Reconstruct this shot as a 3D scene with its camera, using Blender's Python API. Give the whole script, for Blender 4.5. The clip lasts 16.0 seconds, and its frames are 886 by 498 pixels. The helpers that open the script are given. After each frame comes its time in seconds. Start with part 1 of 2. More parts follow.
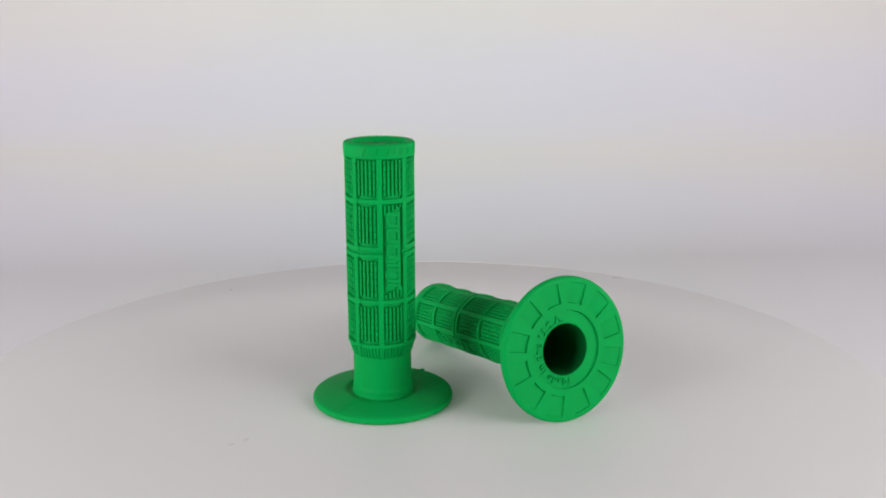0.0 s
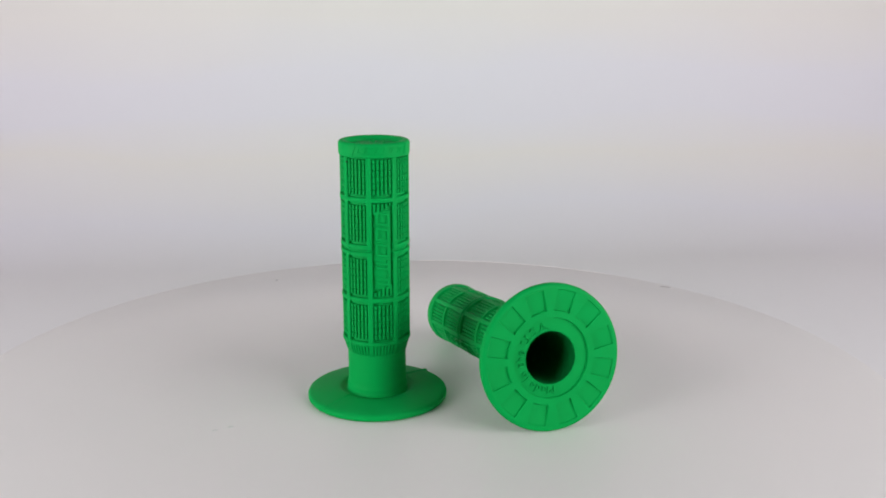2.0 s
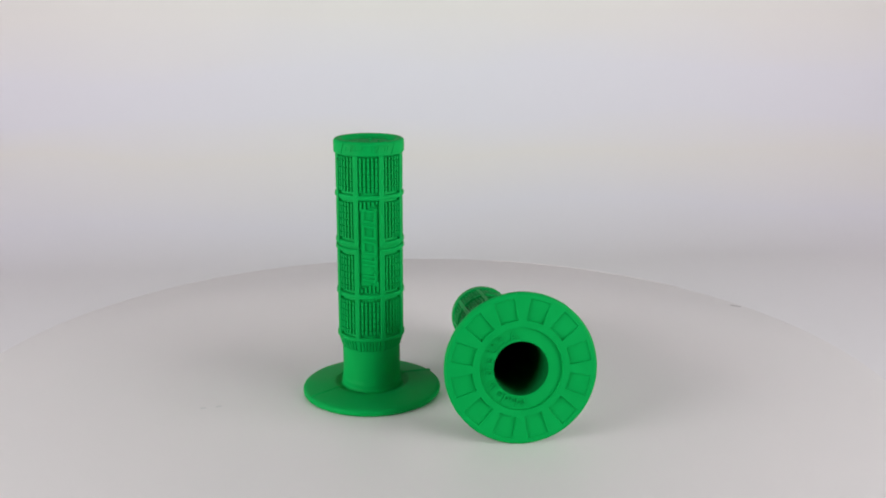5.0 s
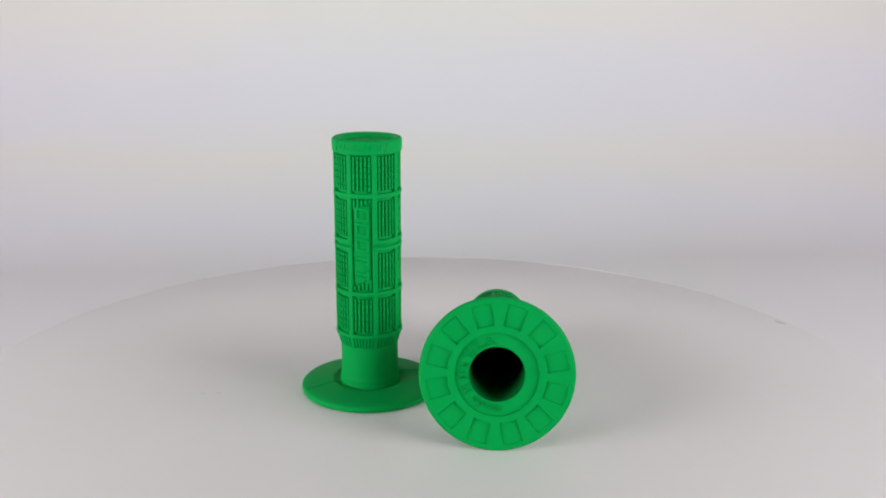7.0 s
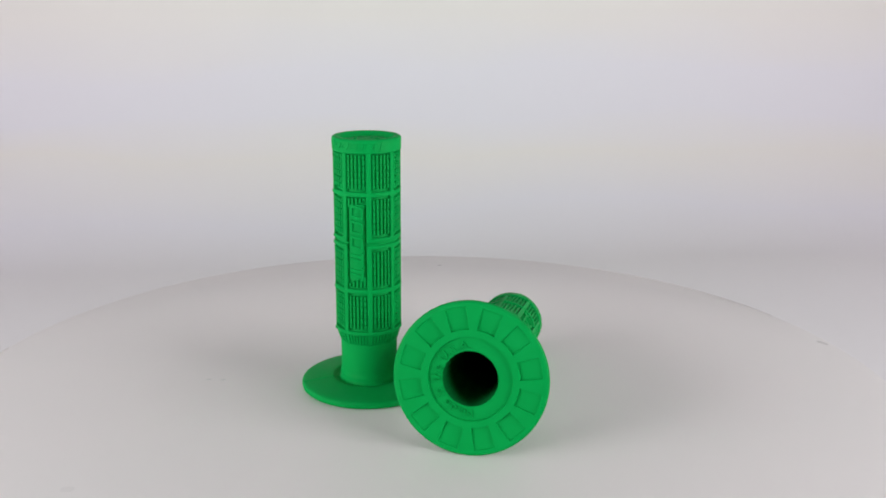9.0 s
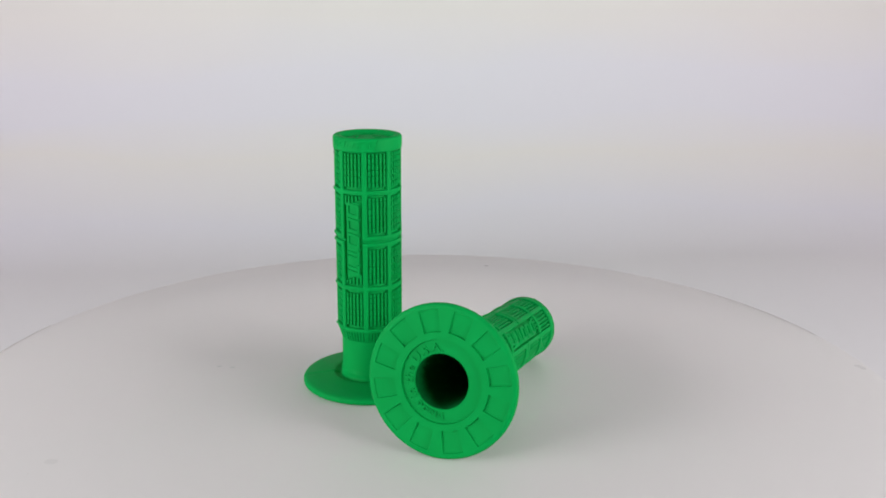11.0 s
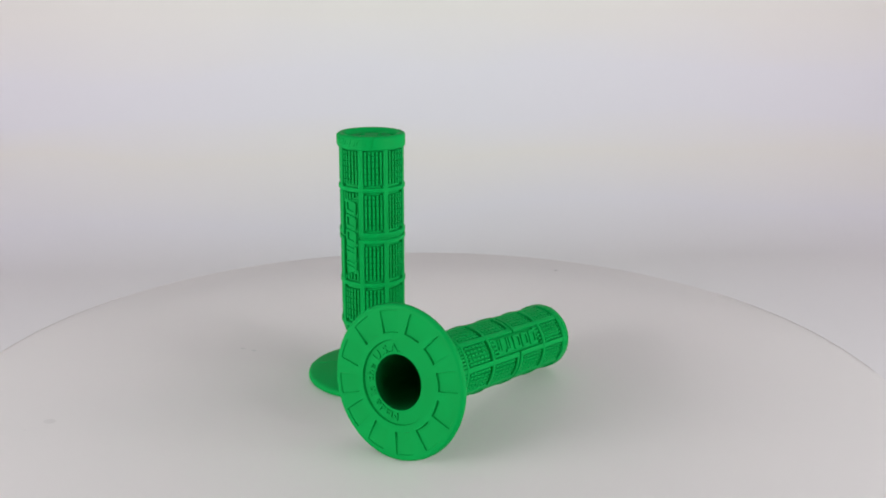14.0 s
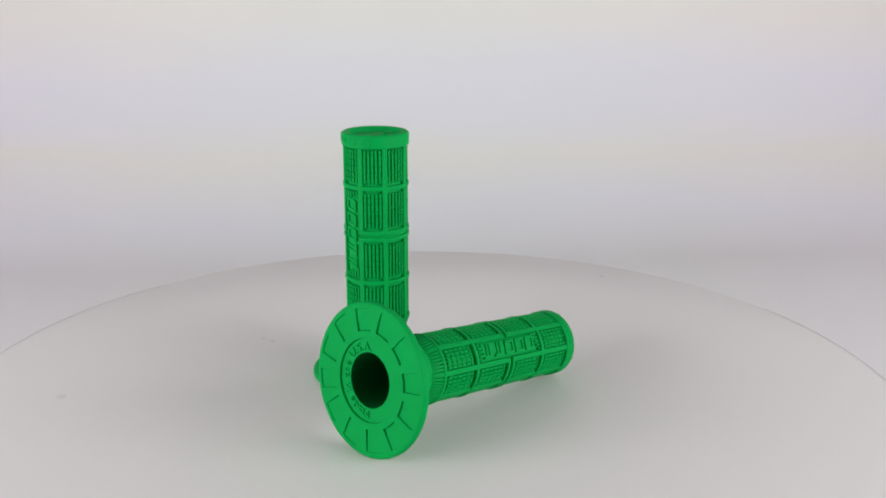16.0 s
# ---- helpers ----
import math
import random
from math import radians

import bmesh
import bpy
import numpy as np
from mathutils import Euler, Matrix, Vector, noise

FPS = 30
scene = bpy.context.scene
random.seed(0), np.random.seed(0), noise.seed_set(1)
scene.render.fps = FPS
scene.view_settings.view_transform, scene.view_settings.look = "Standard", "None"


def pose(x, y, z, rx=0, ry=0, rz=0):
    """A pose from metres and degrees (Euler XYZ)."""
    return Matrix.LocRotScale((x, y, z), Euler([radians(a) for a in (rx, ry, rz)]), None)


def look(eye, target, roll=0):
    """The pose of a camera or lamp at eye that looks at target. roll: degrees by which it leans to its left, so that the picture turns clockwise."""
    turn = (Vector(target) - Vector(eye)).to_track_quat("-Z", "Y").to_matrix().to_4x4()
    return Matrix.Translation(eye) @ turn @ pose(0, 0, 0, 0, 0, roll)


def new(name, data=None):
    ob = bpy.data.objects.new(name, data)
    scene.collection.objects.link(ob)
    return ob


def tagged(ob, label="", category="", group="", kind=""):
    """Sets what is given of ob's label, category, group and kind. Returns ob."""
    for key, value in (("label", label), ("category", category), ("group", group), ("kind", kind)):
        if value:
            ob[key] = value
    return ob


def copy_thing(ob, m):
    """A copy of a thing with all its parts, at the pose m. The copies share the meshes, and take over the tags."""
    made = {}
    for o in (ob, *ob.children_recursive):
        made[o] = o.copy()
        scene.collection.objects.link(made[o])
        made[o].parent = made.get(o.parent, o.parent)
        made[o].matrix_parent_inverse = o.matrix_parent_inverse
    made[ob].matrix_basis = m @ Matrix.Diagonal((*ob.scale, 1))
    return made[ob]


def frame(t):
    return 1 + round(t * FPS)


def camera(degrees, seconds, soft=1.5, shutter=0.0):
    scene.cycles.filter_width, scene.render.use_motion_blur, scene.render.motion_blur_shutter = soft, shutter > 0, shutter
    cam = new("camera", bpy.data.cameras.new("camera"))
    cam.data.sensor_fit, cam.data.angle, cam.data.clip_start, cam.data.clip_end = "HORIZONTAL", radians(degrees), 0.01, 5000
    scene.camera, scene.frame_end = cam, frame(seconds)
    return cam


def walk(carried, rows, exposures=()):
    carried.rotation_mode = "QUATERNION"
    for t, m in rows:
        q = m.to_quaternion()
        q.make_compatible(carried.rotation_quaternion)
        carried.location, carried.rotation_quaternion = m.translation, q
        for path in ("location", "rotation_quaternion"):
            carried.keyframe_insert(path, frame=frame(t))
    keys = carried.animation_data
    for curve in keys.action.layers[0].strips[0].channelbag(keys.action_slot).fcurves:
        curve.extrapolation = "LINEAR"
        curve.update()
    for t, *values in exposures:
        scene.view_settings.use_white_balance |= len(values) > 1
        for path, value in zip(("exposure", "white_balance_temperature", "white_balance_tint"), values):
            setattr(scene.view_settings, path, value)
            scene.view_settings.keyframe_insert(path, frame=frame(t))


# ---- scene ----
SECONDS = 16.0

# ---- camera: it stands still, the turntable turns ----
cam = camera(49.08, SECONDS, soft=1.82)
CAM_POSE = pose(0, -0.42666, 0.18244, 90 - 15.399, 0, -1.2255) @ pose(0, 0, 0, 0, 0, -1.2458)
walk(cam, [(0.0, CAM_POSE), (SECONDS, CAM_POSE)])

# ---- light: two wide softboxes along the sides of a white tent ----
world = bpy.data.worlds.new("world")
scene.world = world
world.use_nodes = True
world.node_tree.nodes["Background"].inputs["Color"].default_value = (0.9, 0.92, 1.0, 1)
world.node_tree.nodes["Background"].inputs["Strength"].default_value = 0.05


def softbox(name, eye, target, wide, high, watts, colour):
    data = bpy.data.lights.new(name, "AREA")
    data.shape, data.size, data.size_y, data.energy, data.color = "RECTANGLE", wide, high, watts, colour
    ob = new(name, data)
    ob.matrix_world = look(eye, target)
    return ob


softbox("softbox_lamp", (-1.25, -0.68, 0.38), (0, 0.45, 0.3), 1.0, 0.64, 18.6, (0.956, 0.962, 0.972))
softbox("softbox_lamp", (1.25, -0.68, 0.38), (0, 0.45, 0.3), 1.0, 0.64, 18.6, (0.956, 0.962, 0.972))
scene.view_settings.exposure = 0.0


# ---- materials ----
def material(name, colour, rough, spec=0.5):
    m = bpy.data.materials.new(name)
    m.use_nodes = True
    b = m.node_tree.nodes["Principled BSDF"]
    b.inputs["Base Color"].default_value = (*colour, 1)
    b.inputs["Roughness"].default_value = rough
    b.inputs["Specular IOR Level"].default_value = spec
    return m, m.node_tree, b


def noise_node(nt, scale, detail=3.0, rough=0.55):
    co = nt.nodes.new("ShaderNodeTexCoord")
    n = nt.nodes.new("ShaderNodeTexNoise")
    n.inputs["Scale"].default_value, n.inputs["Detail"].default_value, n.inputs["Roughness"].default_value = scale, detail, rough
    nt.links.new(co.outputs["Object"], n.inputs["Vector"])
    return n


def ramp(nt, source, stops):
    r = nt.nodes.new("ShaderNodeValToRGB")
    while len(r.color_ramp.elements) < len(stops):
        r.color_ramp.elements.new(0.5)
    for e, (at, c) in zip(r.color_ramp.elements, stops):
        e.position, e.color = at, (*c, 1)
    nt.links.new(source, r.inputs["Fac"])
    return r


def bump(nt, bsdf, sources, distance):
    last = None
    for source, strength in sources:
        b = nt.nodes.new("ShaderNodeBump")
        b.inputs["Strength"].default_value, b.inputs["Distance"].default_value = strength, distance
        nt.links.new(source, b.inputs["Height"])
        if last:
            nt.links.new(last.outputs["Normal"], b.inputs["Normal"])
        last = b
    nt.links.new(last.outputs["Normal"], bsdf.inputs["Normal"])


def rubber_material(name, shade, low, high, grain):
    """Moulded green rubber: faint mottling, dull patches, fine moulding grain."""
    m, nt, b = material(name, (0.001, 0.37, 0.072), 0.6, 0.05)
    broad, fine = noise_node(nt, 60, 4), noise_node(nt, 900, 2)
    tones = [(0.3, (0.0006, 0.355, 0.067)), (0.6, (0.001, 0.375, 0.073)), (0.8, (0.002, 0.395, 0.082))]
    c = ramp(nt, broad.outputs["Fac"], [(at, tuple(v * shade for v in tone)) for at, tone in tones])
    # fine pale dust that has settled in patches on what faces up
    geo, axis, patch, mix = nt.nodes.new("ShaderNodeNewGeometry"), nt.nodes.new("ShaderNodeSeparateXYZ"), noise_node(nt, 110, 5, 0.7), nt.nodes.new("ShaderNodeMix")
    nt.links.new(geo.outputs["Normal"], axis.inputs["Vector"])
    up = ramp(nt, axis.outputs["Z"], [(0.45, (0, 0, 0)), (0.95, (1, 1, 1))])
    spots = ramp(nt, patch.outputs["Fac"], [(0.35, (0.0,) * 3), (0.75, (0.06,) * 3)])
    both = nt.nodes.new("ShaderNodeMath")
    both.operation = "MULTIPLY"
    nt.links.new(up.outputs["Color"], both.inputs[0])
    nt.links.new(spots.outputs["Color"], both.inputs[1])
    mix.data_type = "RGBA"
    nt.links.new(both.outputs["Value"], mix.inputs["Factor"])
    nt.links.new(c.outputs["Color"], [i for i in mix.inputs if i.name == "A" and i.type == "RGBA"][0])
    [i for i in mix.inputs if i.name == "B" and i.type == "RGBA"][0].default_value = (0.05, 0.29, 0.14, 1)
    nt.links.new([o for o in mix.outputs if o.type == "RGBA"][0], b.inputs["Base Color"])
    r = ramp(nt, broad.outputs["Fac"], [(0.3, (low,) * 3), (0.75, (high,) * 3)])
    nt.links.new(r.outputs["Color"], b.inputs["Roughness"])
    bump(nt, b, [(broad.outputs["Fac"], 0.12), (fine.outputs["Fac"], grain)], 0.0004)
    return m


def table_material():
    """White satin laminate, with a faint warm yellowing and rubbed patches."""
    m, nt, b = material("white_laminate", (0.85, 0.842, 0.84), 0.35, 0.1)
    broad, fine = noise_node(nt, 9, 4), noise_node(nt, 260, 3)
    c = ramp(nt, broad.outputs["Fac"], [(0.3, (0.834, 0.808, 0.801)), (0.7, (0.856, 0.818, 0.812))])
    nt.links.new(c.outputs["Color"], b.inputs["Base Color"])
    r = ramp(nt, broad.outputs["Fac"], [(0.3, (0.27,) * 3), (0.7, (0.33,) * 3)])
    nt.links.new(r.outputs["Color"], b.inputs["Roughness"])
    bump(nt, b, [(fine.outputs["Fac"], 0.03)], 0.0003)
    return m


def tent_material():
    """White matt fabric with a faint weave; the camera's colour banding and pink edge cast are painted in, as broad
    level bands of ivory and lilac white, pinker at the sides.
    """
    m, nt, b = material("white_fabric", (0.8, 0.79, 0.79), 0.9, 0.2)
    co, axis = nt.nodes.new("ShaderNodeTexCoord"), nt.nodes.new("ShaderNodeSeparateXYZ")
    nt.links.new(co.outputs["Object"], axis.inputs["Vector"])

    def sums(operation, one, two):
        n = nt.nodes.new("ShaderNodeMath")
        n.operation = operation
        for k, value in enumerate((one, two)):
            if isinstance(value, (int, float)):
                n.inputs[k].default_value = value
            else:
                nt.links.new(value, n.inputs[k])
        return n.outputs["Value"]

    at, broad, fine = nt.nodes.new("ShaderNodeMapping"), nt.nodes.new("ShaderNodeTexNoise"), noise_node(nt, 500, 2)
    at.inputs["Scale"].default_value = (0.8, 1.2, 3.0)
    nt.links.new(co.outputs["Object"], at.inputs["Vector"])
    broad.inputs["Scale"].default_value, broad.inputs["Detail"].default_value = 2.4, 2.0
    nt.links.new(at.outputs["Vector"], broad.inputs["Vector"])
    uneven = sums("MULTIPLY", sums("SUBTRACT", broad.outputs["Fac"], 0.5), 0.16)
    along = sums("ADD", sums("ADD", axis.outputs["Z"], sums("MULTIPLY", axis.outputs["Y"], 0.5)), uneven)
    # camera colour cast put into the fabric: level bands, pinker sides
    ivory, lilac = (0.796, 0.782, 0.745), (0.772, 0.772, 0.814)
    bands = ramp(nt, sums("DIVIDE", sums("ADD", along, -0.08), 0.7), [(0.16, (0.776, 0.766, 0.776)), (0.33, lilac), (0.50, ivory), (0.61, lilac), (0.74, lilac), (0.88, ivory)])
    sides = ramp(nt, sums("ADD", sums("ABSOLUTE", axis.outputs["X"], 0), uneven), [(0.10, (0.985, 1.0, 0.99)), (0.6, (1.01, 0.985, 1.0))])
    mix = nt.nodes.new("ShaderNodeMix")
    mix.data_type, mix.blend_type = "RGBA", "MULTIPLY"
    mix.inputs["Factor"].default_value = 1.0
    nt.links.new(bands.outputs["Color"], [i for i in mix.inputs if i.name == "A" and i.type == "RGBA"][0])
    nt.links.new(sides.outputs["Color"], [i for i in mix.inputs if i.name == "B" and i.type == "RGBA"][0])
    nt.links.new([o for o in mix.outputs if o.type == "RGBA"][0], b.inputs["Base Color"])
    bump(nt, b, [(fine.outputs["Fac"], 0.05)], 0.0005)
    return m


def cloth_material(name, value, tint=(1, 1, 1)):
    m, nt, b = material(name, (value,) * 3, 0.9, 0.2)
    broad = noise_node(nt, 6, 3)
    c = ramp(nt, broad.outputs["Fac"], [(0.3, tuple(value * 0.93 * v for v in tint)), (0.7, tuple(value * 1.05 * v for v in tint))])
    nt.links.new(c.outputs["Color"], b.inputs["Base Color"])
    return m


# cloths of the unseen walls and ceiling, toned for the bounce they give
DARK, PALE = cloth_material("dark_cloth", 0.06), cloth_material("pale_cloth", 0.25)
SIDE = cloth_material("pink_bounce_cloth", 0.78, (1.02, 0.95, 0.98))
RUBBER = rubber_material("green_rubber", 0.90, 0.46, 0.64, 0.12)
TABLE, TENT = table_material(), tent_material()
SCUFF = material("grey_scuff", (0.73, 0.72, 0.71), 0.6)[0]
EDGE = material("cut_edge_shadow", (0.73, 0.695, 0.685), 0.7)[0]
PLASTIC = material("dark_plastic", (0.03, 0.03, 0.03), 0.5)[0]
# darker, duller copy of the green rubber: shade inside the bore, painted in
BORE_SHADE = rubber_material("bore_shade_rubber", 0.36, 0.8, 0.95, 0.2)
HOLE = material("pit_shade", (0.002, 0.05, 0.012), 0.7)[0]


# ---- mesh helpers ----
def finish(name, bm, mat, sharp=35.0):
    bmesh.ops.recalc_face_normals(bm, faces=bm.faces)
    limit = radians(sharp)
    for f in bm.faces:
        f.smooth = True
    for e in bm.edges:
        if len(e.link_faces) == 2 and e.calc_face_angle(0.0) > limit:
            e.smooth = False
    mesh = bpy.data.meshes.new(name)
    bm.to_mesh(mesh)
    bm.free()
    mesh.materials.append(mat)
    return mesh


def part(name, data, mat, parent, label="", m=None):
    """Links a bmesh, or a mesh that is already made, as one mesh object under a thing or a part."""
    mesh = finish(name, data, mat) if isinstance(data, bmesh.types.BMesh) else data
    ob = new(name, mesh)
    ob.parent = parent
    if m is not None:
        ob.matrix_basis = m
    return tagged(ob, label)


def lathe(bm, profile, steps=128, closed=False):
    """Turns (radius, height) pairs round z; a radius of 0 closes to a point."""
    rings = []
    for r, z in profile:
        if r < 1e-7:
            rings.append([bm.verts.new((0, 0, z))] * steps)
        else:
            rings.append([bm.verts.new((r * math.cos(2 * math.pi * k / steps), r * math.sin(2 * math.pi * k / steps), z)) for k in range(steps)])
    pairs = list(zip(rings, rings[1:])) + ([(rings[-1], rings[0])] if closed else [])
    for a, b in pairs:
        for k in range(steps):
            quad = []
            for v in (a[k], a[(k + 1) % steps], b[(k + 1) % steps], b[k]):
                if v not in quad:
                    quad.append(v)
            if len(quad) > 2:
                bm.faces.new(quad)
    return bm


def on_tube(r, a, z):
    return (r * math.cos(radians(a)), r * math.sin(radians(a)), z)


def pad(bm, a0, a1, z0, z1, r0, r1, edge, steps=1, slant=0.0):
    """A raised block on a tube, from r0 out to r1, with its top edges broken; slant: degrees by which the far end is turned."""
    da = math.degrees(edge / r1)
    levels = [(r0, 0, 0), (r1 - edge, 0, 0), (r1, da, edge)]
    grid = []
    for r, ia, iz in levels:
        low, high = [], []
        for k in range(steps + 1):
            f = k / steps
            a = (a0 + ia) * (1 - f) + (a1 - ia) * f
            low.append(bm.verts.new(on_tube(r, a, z0 + iz)))
            high.append(bm.verts.new(on_tube(r, a + slant, z1 - iz)))
        grid.append(low + high[::-1])
    n = len(grid[0])
    for a, b in zip(grid, grid[1:]):
        for k in range(n):
            bm.faces.new((a[k], a[(k + 1) % n], b[(k + 1) % n], b[k]))
    top = grid[-1]
    for k in range(steps):
        bm.faces.new((top[k], top[k + 1], top[n - 2 - k], top[n - 1 - k]))


def ring_bar(bm, z0, z1, r0, r1, edge, a0=0.0, a1=360.0):
    """A raised band round the tube, whole or from a0 to a1."""
    if a1 - a0 >= 360:
        lathe(bm, [(r0, z0), (r1 - edge, z0), (r1, z0 + edge), (r1, z1 - edge), (r1 - edge, z1), (r0, z1)], 144)
    else:
        pad(bm, a0, a1, z0, z1, r0, r1, edge, max(2, round((a1 - a0) / 3)))


# ---- the stage: tent and turntable ----
def sheet(name, points, label, mat, thick=0.004):
    """A plain wall from four corners, given its thickness away from the stage."""
    bm = bmesh.new()
    vs = [Vector(p) for p in points]
    n = (vs[1] - vs[0]).cross(vs[2] - vs[0]).normalized()
    if n.dot(Vector((0, 0, 0.4)) - vs[0]) > 0:
        n = -n
    near = [bm.verts.new(v) for v in vs]
    far = [bm.verts.new(v + n * thick) for v in vs]
    bm.faces.new(near)
    bm.faces.new(far[::-1])
    for k in range(4):
        bm.faces.new((near[k], near[(k + 1) % 4], far[(k + 1) % 4], far[k]))
    return tagged(new(name, finish(name, bm, mat)), label, "wall", kind="structure")


X, FRONT, BACK, LOW, TOP, BEND = 1.55, -1.4, 1.16, -0.16, 1.3, 0.42


def build_tent():
    line = [(FRONT, LOW)]
    for k in range(25):
        a = radians(90 * k / 24)
        line.append((BACK - BEND + BEND * math.sin(a), LOW + BEND - BEND * math.cos(a)))
    line.append((BACK, TOP))
    bm = bmesh.new()
    lanes = []
    for j, x in enumerate((-X, X)):
        lanes.append([bm.verts.new((x, y, z)) for y, z in line])
    for k in range(len(line) - 1):
        bm.faces.new((lanes[0][k], lanes[1][k], lanes[1][k + 1], lanes[0][k + 1]))
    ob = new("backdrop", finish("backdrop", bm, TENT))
    solid = ob.modifiers.new("thickness", "SOLIDIFY")
    solid.thickness, solid.offset = 0.003, -1
    tagged(ob, "white fabric backdrop sweeping up behind the turntable", "backdrop", kind="structure")
    g = 0.004
    # unseen walls and ceiling, added to steer the light on the stage
    sheet("wall_left", [(-X - g, FRONT, LOW - 0.01), (-X - g, BACK, LOW - 0.01), (-X - g, BACK, TOP), (-X - g, FRONT, TOP)], "unseen side wall of faintly pink white fabric, tints the bounced light", SIDE)
    sheet("wall_right", [(X + g, FRONT, LOW - 0.01), (X + g, BACK, LOW - 0.01), (X + g, BACK, TOP), (X + g, FRONT, TOP)], "unseen side wall of faintly pink white fabric, tints the bounced light", SIDE)
    sheet("wall_front", [(-X, FRONT - g, LOW - 0.01), (X, FRONT - g, LOW - 0.01), (X, FRONT - g, TOP), (-X, FRONT - g, TOP)], "unseen dark grey cloth wall behind the camera, cuts light from the front", DARK)
    tagged(sheet("ceiling", [(-X, FRONT, TOP + g), (X, FRONT, TOP + g), (X, BACK, TOP + g), (-X, BACK, TOP + g)], "unseen grey cloth ceiling over the stage, holds back light from above", PALE), category="ceiling")


TABLE_R, TABLE_T = 0.22005, 0.008


def build_base():
    bm = bmesh.new()
    lathe(bm, [(0, LOW), (0.075, LOW), (0.077, LOW + 0.003), (0.054, -TABLE_T - 0.008), (0.05, -TABLE_T - 0.0045), (0, -TABLE_T - 0.0045)], 64)
    base = new("plinth", finish("plinth", bm, PLASTIC))
    tagged(base, "dark round plinth that carries the turntable disc", "plinth")


def build_turntable():
    bm = bmesh.new()
    e = 0.0012
    lathe(bm, [(0, 0), (TABLE_R * 0.5, 0), (TABLE_R - e, 0), (TABLE_R - e * 0.3, -e * 0.3), (TABLE_R, -e), (TABLE_R, e - TABLE_T), (TABLE_R - e, -TABLE_T), (0.02, -TABLE_T), (0.02, -TABLE_T - 0.0045), (0, -TABLE_T - 0.0045)], 256)
    disc = new("turntable", finish("turntable", bm, TABLE))
    tagged(disc, "round white satin turntable disc with two grey scuffs", "turntable")
    for x, y, size in ((-0.08015, -0.06515, 0.0016), (-0.07466, -0.06111, 0.0017)):
        bm = bmesh.new()
        rim = [bm.verts.new((size * (0.6 + 0.4 * random.random()) * math.cos(k * 0.524), 0.6 * size * (0.6 + 0.4 * random.random()) * math.sin(k * 0.524), 0)) for k in range(12)]
        face = bm.faces.new(rim)
        out = bmesh.ops.extrude_face_region(bm, geom=[face])
        bmesh.ops.translate(bm, vec=(0, 0, 0.00012), verts=[v for v in out["geom"] if isinstance(v, bmesh.types.BMVert)])
        part("scuff", bm, SCUFF, disc, "small grey scuff mark", pose(x, y, 0.00002, 0, 0, 40))
    # the cut edge of the white covering, a little raised along two stretches of the rim, painted grey for its thin
    # shadow
    for a0, a1 in ((-151, -112), (66, 100)):
        bm = bmesh.new()
        rows = []
        for k in range(41):
            f = k / 40
            half = 0.00026 * math.sin(math.pi * f) ** 0.4 * (0.75 + 0.25 * math.sin(k * 1.7)) + 0.00002
            a = a0 + (a1 - a0) * f
            rows.append([bm.verts.new(on_tube(TABLE_R - 0.0011 + d * half, a, z)) for d, z in ((-1, -0.0001), (-0.8, 0.0002), (0.8, 0.0002), (1, -0.0004))])
        for p, q in zip(rows, rows[1:]):
            for k in range(3):
                bm.faces.new((p[k], p[k + 1], q[k + 1], q[k]))
        part("cut_edge", bm, EDGE, disc, "cut edge of the covering, grey for its thin shadow line")
    return disc


# ---- the grips ----
MM = 0.001
LENGTH, CAP_R, FLANGE_R, BORE = 117.4 * MM, 15.3 * MM, 31.5 * MM, 11.2 * MM
CORE_R, FLOOR_R, PAD_R, RIB_R, RING_R = 13.3 * MM, 13.45 * MM, 14.65 * MM, 15.0 * MM, 15.1 * MM
PITCH, HALF = 45.0, 17.6  # panels round the grip, half a panel's width in degrees
ROWS = [(94.4, 111.9), (73.9, 92.3), (50.3, 68.8), (30.2, 48.2)]


def slat_mesh(a0, a1, z0, z1, cuts, top=PAD_R):
    """One upright slat on the tube, with narrow grooves cut across it at the given heights."""
    bm = bmesh.new()
    e = 0.55
    sections = [(z0, CORE_R), (z0 + 0.08, top - 0.0002), (z0 + 0.25, top)]
    for c in cuts:
        sections += [(c - 0.31, top), (c - 0.16, top - 0.00045), (c + 0.16, top - 0.00045), (c + 0.31, top)]
    sections += [(z1 - 0.25, top), (z1 - 0.08, top - 0.0002), (z1, CORE_R)]
    rows = []
    for z, r in sections:
        rows.append([bm.verts.new(on_tube(q, a, z * MM)) for q, a in ((CORE_R - 0.0003, a0), (r - 0.0002, a0 + 0.12), (r, a0 + e), (r, a1 - e), (r - 0.0002, a1 - 0.12), (CORE_R - 0.0003, a1))])
    for p, q in zip(rows, rows[1:]):
        for k in range(5):
            bm.faces.new((p[k], p[k + 1], q[k + 1], q[k]))
    return finish("slat", bm, RUBBER)


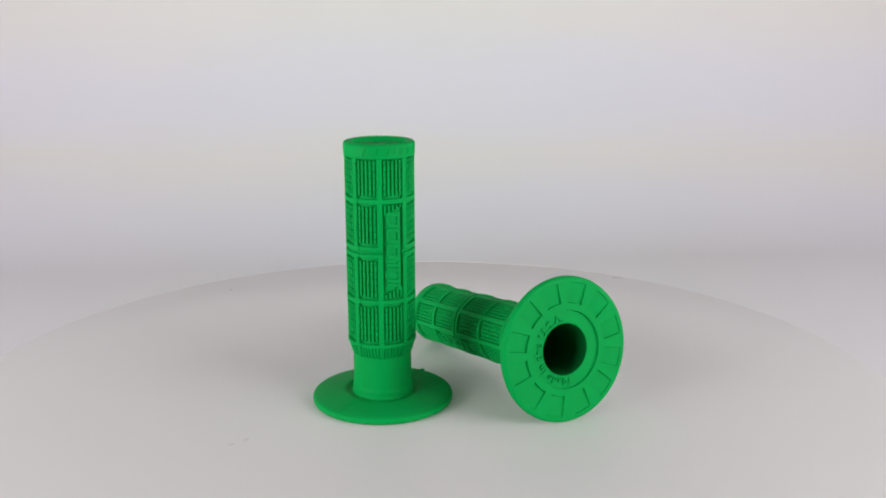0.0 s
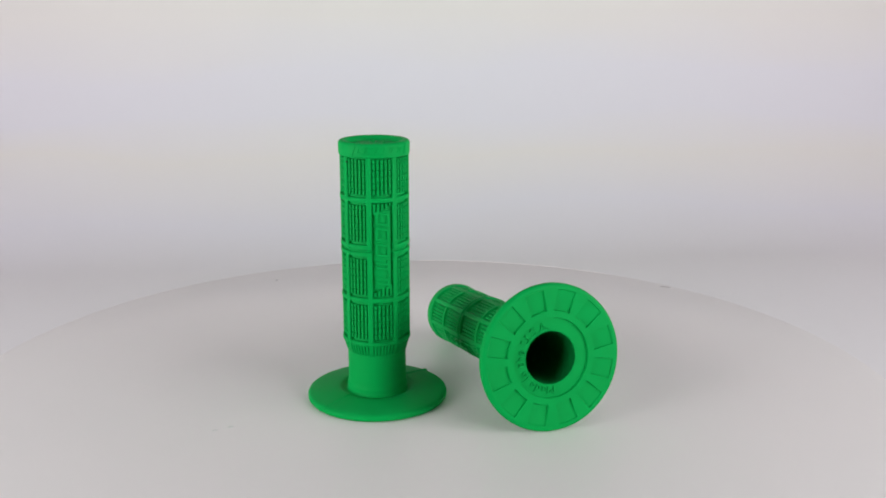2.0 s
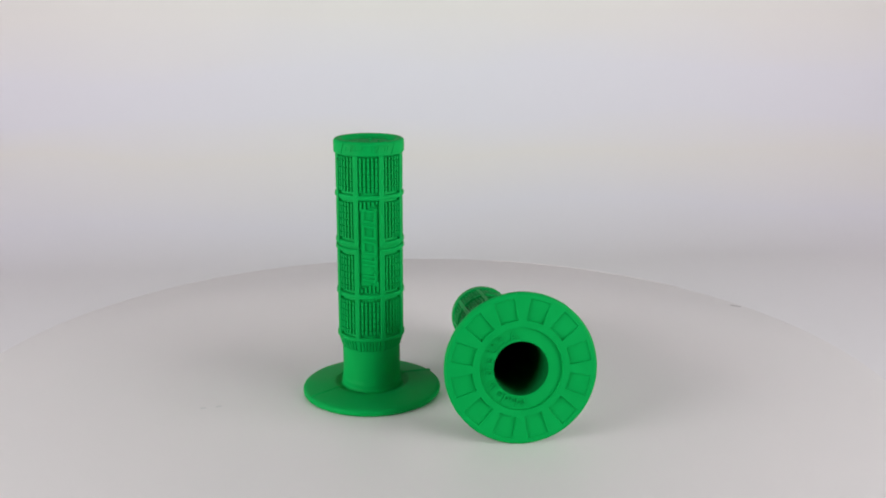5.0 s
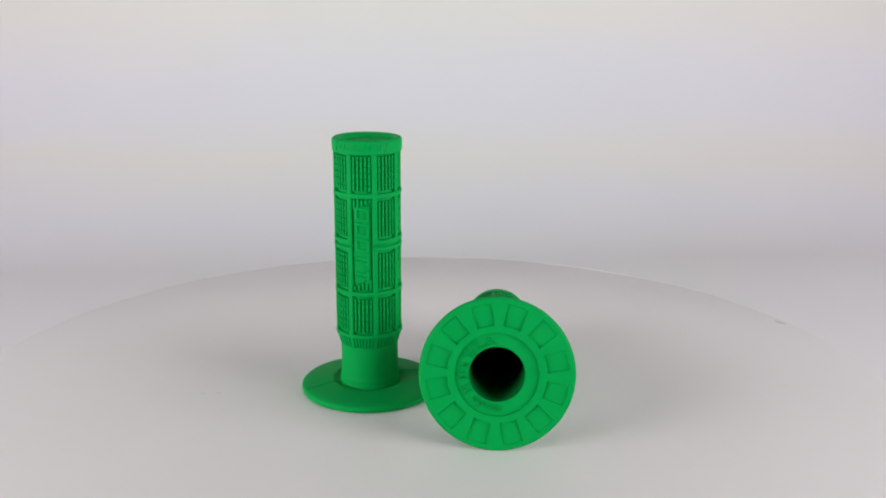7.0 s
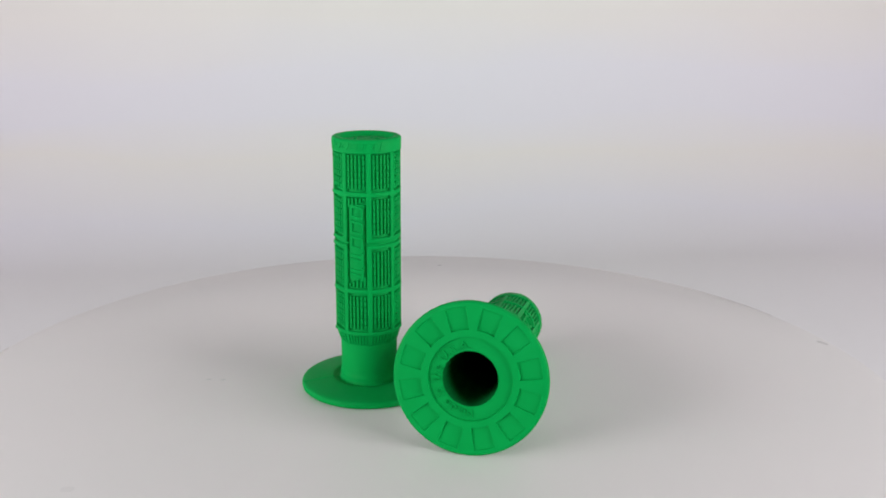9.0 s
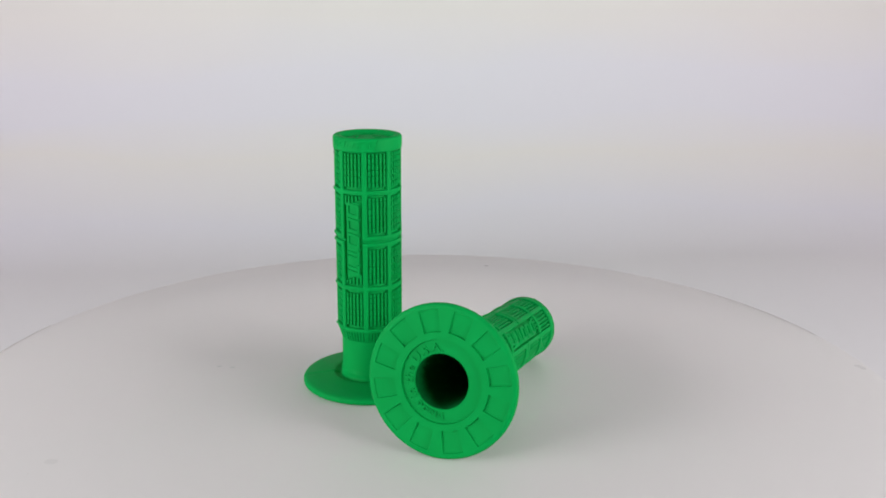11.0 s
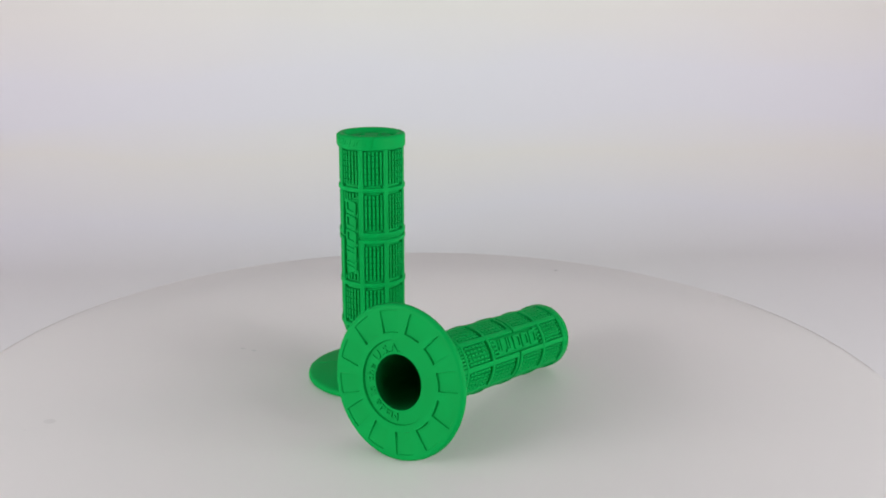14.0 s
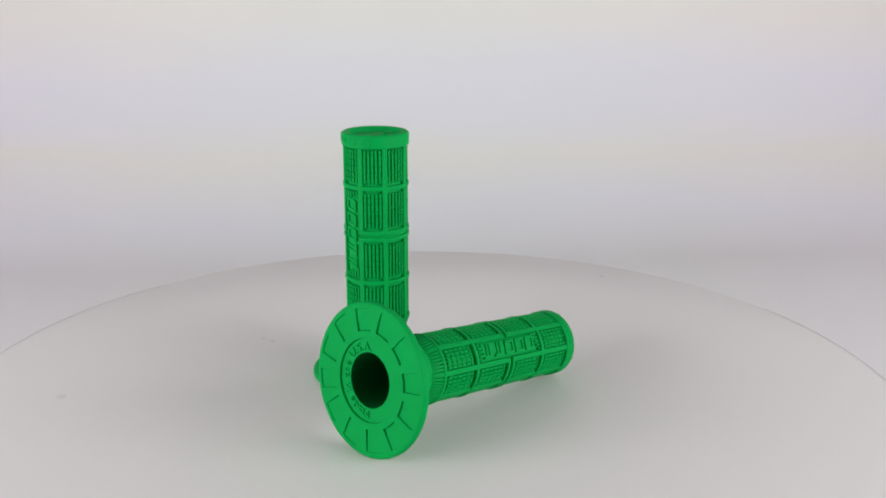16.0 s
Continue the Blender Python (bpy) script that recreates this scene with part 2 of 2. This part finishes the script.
def panel_meshes(z0, z1, rows=5.5, across=5):
    """The floor of a panel and its slats, whose cross grooves are staggered."""
    gap, cell = 2.3, (2 * HALF - 0.6) / across
    slats = []
    for i in range(across):
        a0 = -HALF + 0.3 + i * cell + gap / 2
        shift = (0.1 if i % 2 else -0.1) + random.uniform(-0.1, 0.1)
        cuts = [z1 - 1.2 - (z1 - z0 - 2.4) * (k + 0.62) / rows + shift for k in (4, 3, 2, 1, 0)]
        slats.append(slat_mesh(a0, a0 + cell - gap, z0 + 1.2, z1 - 1.2, cuts))
    bm = bmesh.new()
    pad(bm, -HALF, HALF, z0 * MM, z1 * MM, CORE_R - 0.0006, CORE_R + 0.00005, 0.00002, 6)
    pad(bm, -HALF + 0.6, HALF - 0.6, (z0 + 1.2) * MM, (z1 - 1.2) * MM, CORE_R - 0.0002, FLOOR_R, 0.00002, 6)
    return finish("waffle_panel", bm, RUBBER), slats


def skirt_mesh(a0, a1, low):
    """A short slat that runs out on the shoulder above the neck."""
    bm = bmesh.new()
    rows = []
    for z, r0, r1 in ((low, 12.7, 12.98), (low + 0.5, 12.7, 13.45), (26.2, 12.8, 14.15), (28.5, 12.9, 14.85)):
        rows.append([bm.verts.new(on_tube(r * MM, a, z * MM)) for r, a in ((r0, a0), (r1 - 0.12, a0 + 0.1), (r1, a0 + 0.7), (r1, a1 - 0.7), (r1 - 0.12, a1 - 0.1), (r0, a1))])
    for p, q in zip(rows, rows[1:]):
        for k in range(5):
            bm.faces.new((p[k], p[k + 1], q[k + 1], q[k]))
    bm.faces.new(rows[0])
    bm.faces.new(rows[-1])
    return finish("skirt_slat", bm, RUBBER)


def skirt_meshes():
    """Six narrow slats under each panel, and the broad foot of the rib beside them."""
    cell = 2 * HALF / 6
    made = [skirt_mesh(-HALF + i * cell + 0.55, -HALF + (i + 1) * cell - 0.55, 23.3) for i in range(6)]
    return made + [skirt_mesh(HALF + 0.6, PITCH - HALF - 0.6, 23.0)]


def block_mesh(kind, place, u0, u1, height, w, r0, r1, lean, edge):
    """One plain slanted block: an outlined frame (kind 0), or a bar on two legs (kind 1), set on the tube."""
    h, c = height / 2, w * 0.55
    mid = (u0 + u1) / 2
    if kind == 0:
        out = [(u0 + c, -h), (u1 - c, -h), (u1, c - h), (u1, h - c), (u1 - c, h), (u0 + c, h), (u0, h - c), (u0, c - h)]
        hole = [(u0 + w, w - h), (u1 - w, w - h), (u1 - w, w - h), (u1 - w, h - w), (u1 - w, h - w), (u0 + w, h - w), (u0 + w, h - w), (u0 + w, w - h)]
        quads = [[out[k], out[(k + 1) % 8], hole[(k + 1) % 8], hole[k]] for k in range(8)]
    else:
        g = w * 0.3
        quads = [[(u0, h - w), (mid - w - g, h - w), (mid - w - g, h), (u0, h)], [(mid - w - g, h - w), (mid - g, h - w), (mid - g, h), (mid - w - g, h)],
                 [(mid - g, h - w), (mid + g, h - w), (mid + g, h), (mid - g, h)], [(mid + g, h - w), (mid + w + g, h - w), (mid + w + g, h), (mid + g, h)],
                 [(mid + w + g, h - w), (u1, h - w), (u1, h), (mid + w + g, h)],
                 [(mid - w - g, -h), (mid - g, -h), (mid - g, h - w), (mid - w - g, h - w)], [(mid + g, -h), (mid + w + g, -h), (mid + w + g, h - w), (mid + g, h - w)]]
    bm = bmesh.new()
    made = {}

    def vert(p, r):
        a, z = place(p[0] + lean * p[1], p[1])
        key = (round(p[0], 7), round(p[1], 7), r)
        if key not in made:
            made[key] = bm.verts.new(on_tube(r, a, z))
        return made[key]

    sides = {}
    for quad in quads:
        ring = []
        for p in quad:
            v = vert(p, r1)
            if v not in ring:
                ring.append(v)
        bm.faces.new(ring)
        for p, q in zip(quad, quad[1:] + quad[:1]):
            if vert(p, r1) is not vert(q, r1):
                key = frozenset((vert(p, r1), vert(q, r1)))
                sides[key] = None if key in sides else (p, q)
    for pair in sides.values():
        if pair:
            p, q = pair
            bm.faces.new((vert(p, r1), vert(q, r1), vert(q, r0), vert(p, r0)))
    bmesh.ops.recalc_face_normals(bm, faces=bm.faces)
    rim = [e for e in bm.edges if len(e.link_faces) == 2 and e.calc_face_angle(0) > 0.9]
    bmesh.ops.bevel(bm, geom=rim, offset=edge, segments=1, affect="EDGES")
    return finish("emblem_block", bm, RUBBER)


def emblem_meshes():
    """Five blocks along the long panel."""
    cell, made = 6.9 * MM, []
    for i in range(5):
        made.append(block_mesh(0 if i < 3 else 1, lambda u, v: (math.degrees(v / 0.0145), 0.0886 - u), i * cell + 0.0003, (i + 1) * cell - 0.0006, 0.0064, 0.00125, 0.0134, 0.01475, 0.2, 0.00018))
    return made


def cap_emblem_meshes():
    cell = 4.3 * MM
    made = [block_mesh(0, lambda u, v: (math.degrees((u - 0.0108) / CAP_R), 0.1145 + v), -0.0016, 0.0226, 0.0048, 0.00035, CAP_R - 0.0004, CAP_R + 0.0003, 0.35, 0.00006)]
    for i in range(5):
        made.append(block_mesh(0 if i < 3 else 1, lambda u, v: (math.degrees((u - 0.0108) / CAP_R), 0.1146 + v), i * cell + 0.0002, (i + 1) * cell - 0.0005, 0.0030, 0.0007, CAP_R - 0.0004, CAP_R + 0.0003, 0.35, 0.00008))
    return made


def emblem_panel_mesh():
    """The smooth plate of the long panel, between the slats at its ends."""
    bm = bmesh.new()
    pad(bm, -HALF, HALF, 50.3 * MM, 92.3 * MM, CORE_R - 0.0004, CORE_R + 0.00005, 0.00002, 6)
    pad(bm, -HALF + 1.3, HALF - 1.3, 54.2 * MM, 88.9 * MM, CORE_R - 0.0003, 13.95 * MM, 0.0003, 8)
    return finish("emblem_panel", bm, RUBBER)


def end_slats():
    gap, cell, made = 2.5, (2 * HALF - 0.6) / 5, []
    for i in range(5):
        a0, lean = -HALF + 0.3 + i * cell + gap / 2, (i - 2) * 0.8
        made.append(slat_mesh(a0, a0 + cell - gap, 88.9 + lean, 91.95, []))
        made.append(slat_mesh(a0, a0 + cell - gap, 51.05, 54.6 + lean, []))
    return made


def flange_mesh():
    """The flange: a lathed back, a rounded rim and a front with a recessed collar and twelve pockets."""
    bm = bmesh.new()
    sides = [-15, -12.5, -1.03, -0.98, -0.5, 0.0, 0.5, 0.98, 1.03, 12.5]
    radii = [11.2, 11.5, 16.9, 17.1, 19.9, 20.15, 24.5, 28.75, 29.0, 29.9, 30.5, 31.0, 31.35]

    def height(r, s, inside):
        if r <= 11.2:
            return 1.3
        if r <= 16.9:
            return 1.0
        if inside and 20.0 < r < 28.9:
            return 0.9 - 0.42 * (r - 20.15) / 8.6
        return {30.5: 0.1, 31.0: 0.32, 31.35: 0.75}.get(r, 0.0)

    rings = []
    for r in radii:
        half = 10.2 - 2.0 * max(0.0, min(1.0, (r - 20.0) / 9.0))
        ring = []
        for n in range(12):
            for s in sides:
                inside = abs(s) < 1
                a = 17 + 30 * n + (s if abs(s) > 2 else s * half)
                ring.append(bm.verts.new(on_tube(r * MM, a, height(r, s, inside) * MM)))
        rings.append(ring)
    count = len(rings[0])
    back = [(31.5, 1.35), (31.5, 2.2), (31.25, 2.75), (30.7, 3.15), (29.6, 3.45), (26, 3.95), (22, 4.4), (19.6, 4.7), (17.6, 4.95), (16.8, 4.9), (16.2, 4.65), (15.6, 4.25), (15.0, 4.05), (14.2, 4.0), (12.6, 4.0)]
    for r, z in back:
        ring = []
        for k in range(count):
            v = rings[0][k].co
            a = math.degrees(math.atan2(v.y, v.x))
            ring.append(bm.verts.new(on_tube(r * MM, a, z * MM)))
        rings.append(ring)
    for p, q in zip(rings, rings[1:]):
        for k in range(count):
            bm.faces.new((p[k], p[(k + 1) % count], q[(k + 1) % count], q[k]))
    return finish("flange", bm, RUBBER, 30)


def lettering_mesh():
    """Raised moulded words, bent round the bore on the recessed collar."""
    curve = bpy.data.curves.new("lettering", "FONT")
    curve.body, curve.size, curve.extrude, curve.resolution_u = "Made in the U.S.A.", 460.0, 28.0, 3
    curve.space_character = 1.08
    ob = new("lettering", curve)
    bpy.context.view_layer.update()
    mesh = bpy.data.meshes.new_from_object(ob.evaluated_get(bpy.context.evaluated_depsgraph_get()))
    bpy.data.objects.remove(ob)
    xs = [v.co.x for v in mesh.vertices]
    low, wide = min(xs), max(xs) - min(xs)
    for v in mesh.vertices:
        a = 115 + 185 * (v.co.x - low) / wide
        v.co = on_tube((12.3 + v.co.y / 100) * MM, a, (0.76 - v.co.z / 100) * MM)
    bm = bmesh.new()
    bm.from_mesh(mesh)
    bmesh.ops.remove_doubles(bm, verts=bm.verts, dist=1e-7)
    return finish("lettering", bm, RUBBER, 12)


def build_grip():
    grip = new("handlebar_grip")
    # the tube: neck, shoulder, core and bore
    bm = bmesh.new()
    out = [(BORE, 1.0 * MM)]
    for r, z in ((13.3, 3.0), (13.9, 3.3), (13.8, 4.1), (13.4, 4.7), (13.25, 5.6), (13.45, 6.6), (13.4, 7.4), (13.1, 8.2), (13.0, 9.2), (12.95, 16), (12.95, 23.0), (13.0, 24.0), (13.35, 26.5), (13.6, 28.6), (13.4, 29.5), (13.4, 111.5)):
        out.append((r * MM, z * MM))
    lathe(bm, out + [(13.0 * MM, 113 * MM), (0, 113 * MM)], 128)
    part("sleeve", bm, RUBBER, grip)
    bm = bmesh.new()
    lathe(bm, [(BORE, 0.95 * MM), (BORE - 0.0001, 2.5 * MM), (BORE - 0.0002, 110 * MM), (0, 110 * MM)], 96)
    part("bore", bm, BORE_SHADE, grip, "dull inner wall of the bore, its shade painted into the rubber")
    part("flange", flange_mesh(), RUBBER, grip, "round flange with twelve moulded pockets")
    part("lettering", lettering_mesh(), RUBBER, grip, "raised moulded words round the bore")
    # end cap with a dished top
    bm = bmesh.new()
    lathe(bm, [(0.0125, 0.1112), (CAP_R - 0.0005, 0.1112), (CAP_R, 0.1117), (CAP_R + 0.0001, LENGTH - 0.0012), (CAP_R - 0.0002, LENGTH - 0.0005), (CAP_R - 0.0008, LENGTH - 0.0001), (CAP_R - 0.0014, LENGTH), (0.0126, LENGTH - 0.0001), (0.0121, LENGTH - 0.0005), (0.0117, LENGTH - 0.0014), (0.0114, LENGTH - 0.0026), (0.0110, LENGTH - 0.0028), (0.0104, LENGTH - 0.0027), (0.0098, LENGTH - 0.0020), (0.006, LENGTH - 0.0018), (0, LENGTH - 0.0018)], 128)
    cap = part("end_cap", bm, RUBBER, grip, "end cap with a dished top")
    for mesh in cap_emblem_meshes():
        part("cap_block", mesh, RUBBER, cap, "plain slanted moulded block")
    for x, y, w, turn in ((-0.0052, 0.0005, 0.0028, 20), (-0.001, 0.0046, 0.003, -15), (0.0045, 0.0012, 0.0034, 35), (0.0008, -0.0048, 0.003, 5)):
        bm = bmesh.new()
        bmesh.ops.create_cube(bm, size=1.0, matrix=Matrix.Diagonal((w, 0.0009, 0.0008, 1)))
        bmesh.ops.bevel(bm, geom=bm.edges[:], offset=0.0002, segments=1, affect="EDGES")
        part("cap_mark", bm, RUBBER, cap, "", pose(x, y, LENGTH - 0.0016, 0, 0, turn))
    # ribs along the grip, between the panels, parted by the groove round the middle
    for z0, z1 in ((28.4, 70.6), (71.9, 111.5)):
        bm = bmesh.new()
        pad(bm, -4.6, 4.6, z0 * MM, z1 * MM, CORE_R - 0.0004, RIB_R, 0.0003, 3)
        rib = finish("rib", bm, RUBBER)
        for k in range(8):
            part("rib", rib, RUBBER, grip, "", pose(0, 0, 0, 0, 0, PITCH * (k + 0.5)))
    # rings round the grip
    for z0, z1 in ((92.3, 94.4), (48.2, 50.3), (28.3, 30.2)):
        bm = bmesh.new()
        ring_bar(bm, z0 * MM, z1 * MM, CORE_R - 0.0004, RING_R, 0.00035)
        part("ring", bm, RUBBER, grip)
    for start in (HALF + 0.5, 180 + HALF + 0.5):
        for z0, z1 in ((71.8, 73.9), (68.8, 70.7)):
            bm = bmesh.new()
            ring_bar(bm, z0 * MM, z1 * MM, CORE_R - 0.0004, RING_R, 0.00035, start, start + 143.8)
            part("ring", bm, RUBBER, grip)
        bm = bmesh.new()
        ring_bar(bm, 70.6 * MM, 71.9 * MM, CORE_R - 0.0004, 13.95 * MM, 0.0001, start, start + 143.8)
        part("ring_groove", bm, RUBBER, grip)
    # waffle panels, and the two long panels with the plain emblem blocks
    panels = [panel_meshes(*row) for row in ROWS]
    skirt, ends, blocks, long_panel = skirt_meshes(), end_slats(), emblem_meshes(), emblem_panel_mesh()
    for k in range(8):
        turn = pose(0, 0, 0, 0, 0, PITCH * k)
        for j, (floor_mesh, slats) in enumerate(panels):
            if k in (0, 4) and j in (1, 2):
                continue
            panel = part("waffle_panel", floor_mesh, RUBBER, grip, "", turn)
            for mesh in slats:
                part("slat", mesh, RUBBER, panel)
        for mesh in skirt:
            part("skirt_slat", mesh, RUBBER, grip, "", turn)
        if k in (0, 4):
            field = part("emblem_panel", long_panel, RUBBER, grip, "long panel with plain slanted blocks", turn)
            for mesh in ends:
                part("slat", mesh, RUBBER, field)
            for mesh in blocks:
                part("emblem_block", mesh, RUBBER, field, "plain slanted moulded block")
    # mould seam across the back of the flange, with a nub of flash at the rim
    for a, size in ((-60, 0.0003), (120, 0.0004)):
        bm = bmesh.new()
        path = [(14.2, 4.0), (15.6, 4.25), (16.2, 4.65), (16.8, 4.9), (17.6, 4.95), (19.6, 4.7), (22, 4.4), (26, 3.95), (29.6, 3.45), (30.7, 3.15), (31.25, 2.75), (31.55, 2.2)]
        rows = []
        for r, z in path:
            wob = 0.00005 * math.sin(r * 2.1)
            rows.append([bm.verts.new((r * MM, wob + y, z * MM + h)) for y, h in ((-size * 1.4, -0.0001), (0, size), (size * 1.4, -0.0001))])
        for p, q in zip(rows, rows[1:]):
            for k in range(2):
                bm.faces.new((p[k], p[k + 1], q[k + 1], q[k]))
        part("mould_seam", bm, RUBBER, grip, "thin raised mould seam", pose(0, 0, 0, 0, 0, a))
    bm = bmesh.new()
    bmesh.ops.create_icosphere(bm, subdivisions=2, radius=0.0008, matrix=Matrix.Diagonal((1.0, 1.5, 0.8, 1)))
    part("flash_nub", bm, RUBBER, grip, "", pose(*on_tube(0.0308, 120, 0.0032), 0, 0, 120))
    for z in (93.3, 72.9, 69.8, 49.2, 29.2):
        bm = bmesh.new()
        bmesh.ops.create_icosphere(bm, subdivisions=2, radius=0.0007, matrix=Matrix.Diagonal((0.7, 0.8, 1.3, 1)))
        part("flash_nub", bm, RUBBER, grip, "", pose(*on_tube(RING_R, -60, z * MM), 0, 0, -60))
    # vent hole as a small stud, coloured dark for the shade inside it
    bm = bmesh.new()
    lathe(bm, [(0, 0.0002), (0.0003, 0.0002), (0.0004, 0), (0.0004, -0.0008)], 12)
    part("vent_pit", bm, HOLE, grip, "", pose(*on_tube(0.01495, -64, 0.1092), 0, 90, -64))
    return tagged(grip, "", "handlebar grip", "pair of grips")


build_tent()
build_base()
DISC = build_turntable()

# the disc sits a little askew on its axle, so it wobbles as it turns
TURN, ASKEW, ASKEW_AT = -4.56016, 1.60401, 131.443


def disc_pose(t):
    return pose(0, 0, 0, 0, 0, TURN * t) @ pose(0, 0, 0, 0, 0, ASKEW_AT) @ pose(0, 0, 0, ASKEW, 0, 0) @ pose(0, 0, 0, 0, 0, -ASKEW_AT)


STAND = pose(-0.01995, -0.01797, 0.00005, 0, 0, -66)


def lying_pose():
    a, e, roll = radians(-62.805), radians(7.924), radians(31)
    n = Vector((math.cos(a) * math.cos(e), math.sin(a) * math.cos(e), math.sin(e)))
    u = Vector((-math.sin(a), math.cos(a), 0))
    v = n.cross(u)
    x, z = u * math.cos(roll) + v * math.sin(roll), -n
    y = z.cross(x)
    m = Matrix((x, y, z)).transposed().to_4x4()
    m.translation = (0.05901, -0.04311, 0.03125)
    return m


LIE = lying_pose()
standing = tagged(build_grip(), "green rubber handlebar grip standing upright on its flange")
lying = tagged(copy_thing(standing, LIE), "green rubber handlebar grip lying on its side, open bore")


def motions():
    times = [k * 0.25 for k in range(65)]
    walk(DISC, [(t, disc_pose(t)) for t in times])
    walk(standing, [(t, disc_pose(t) @ STAND) for t in times])
    walk(lying, [(t, disc_pose(t) @ LIE) for t in times])


motions()
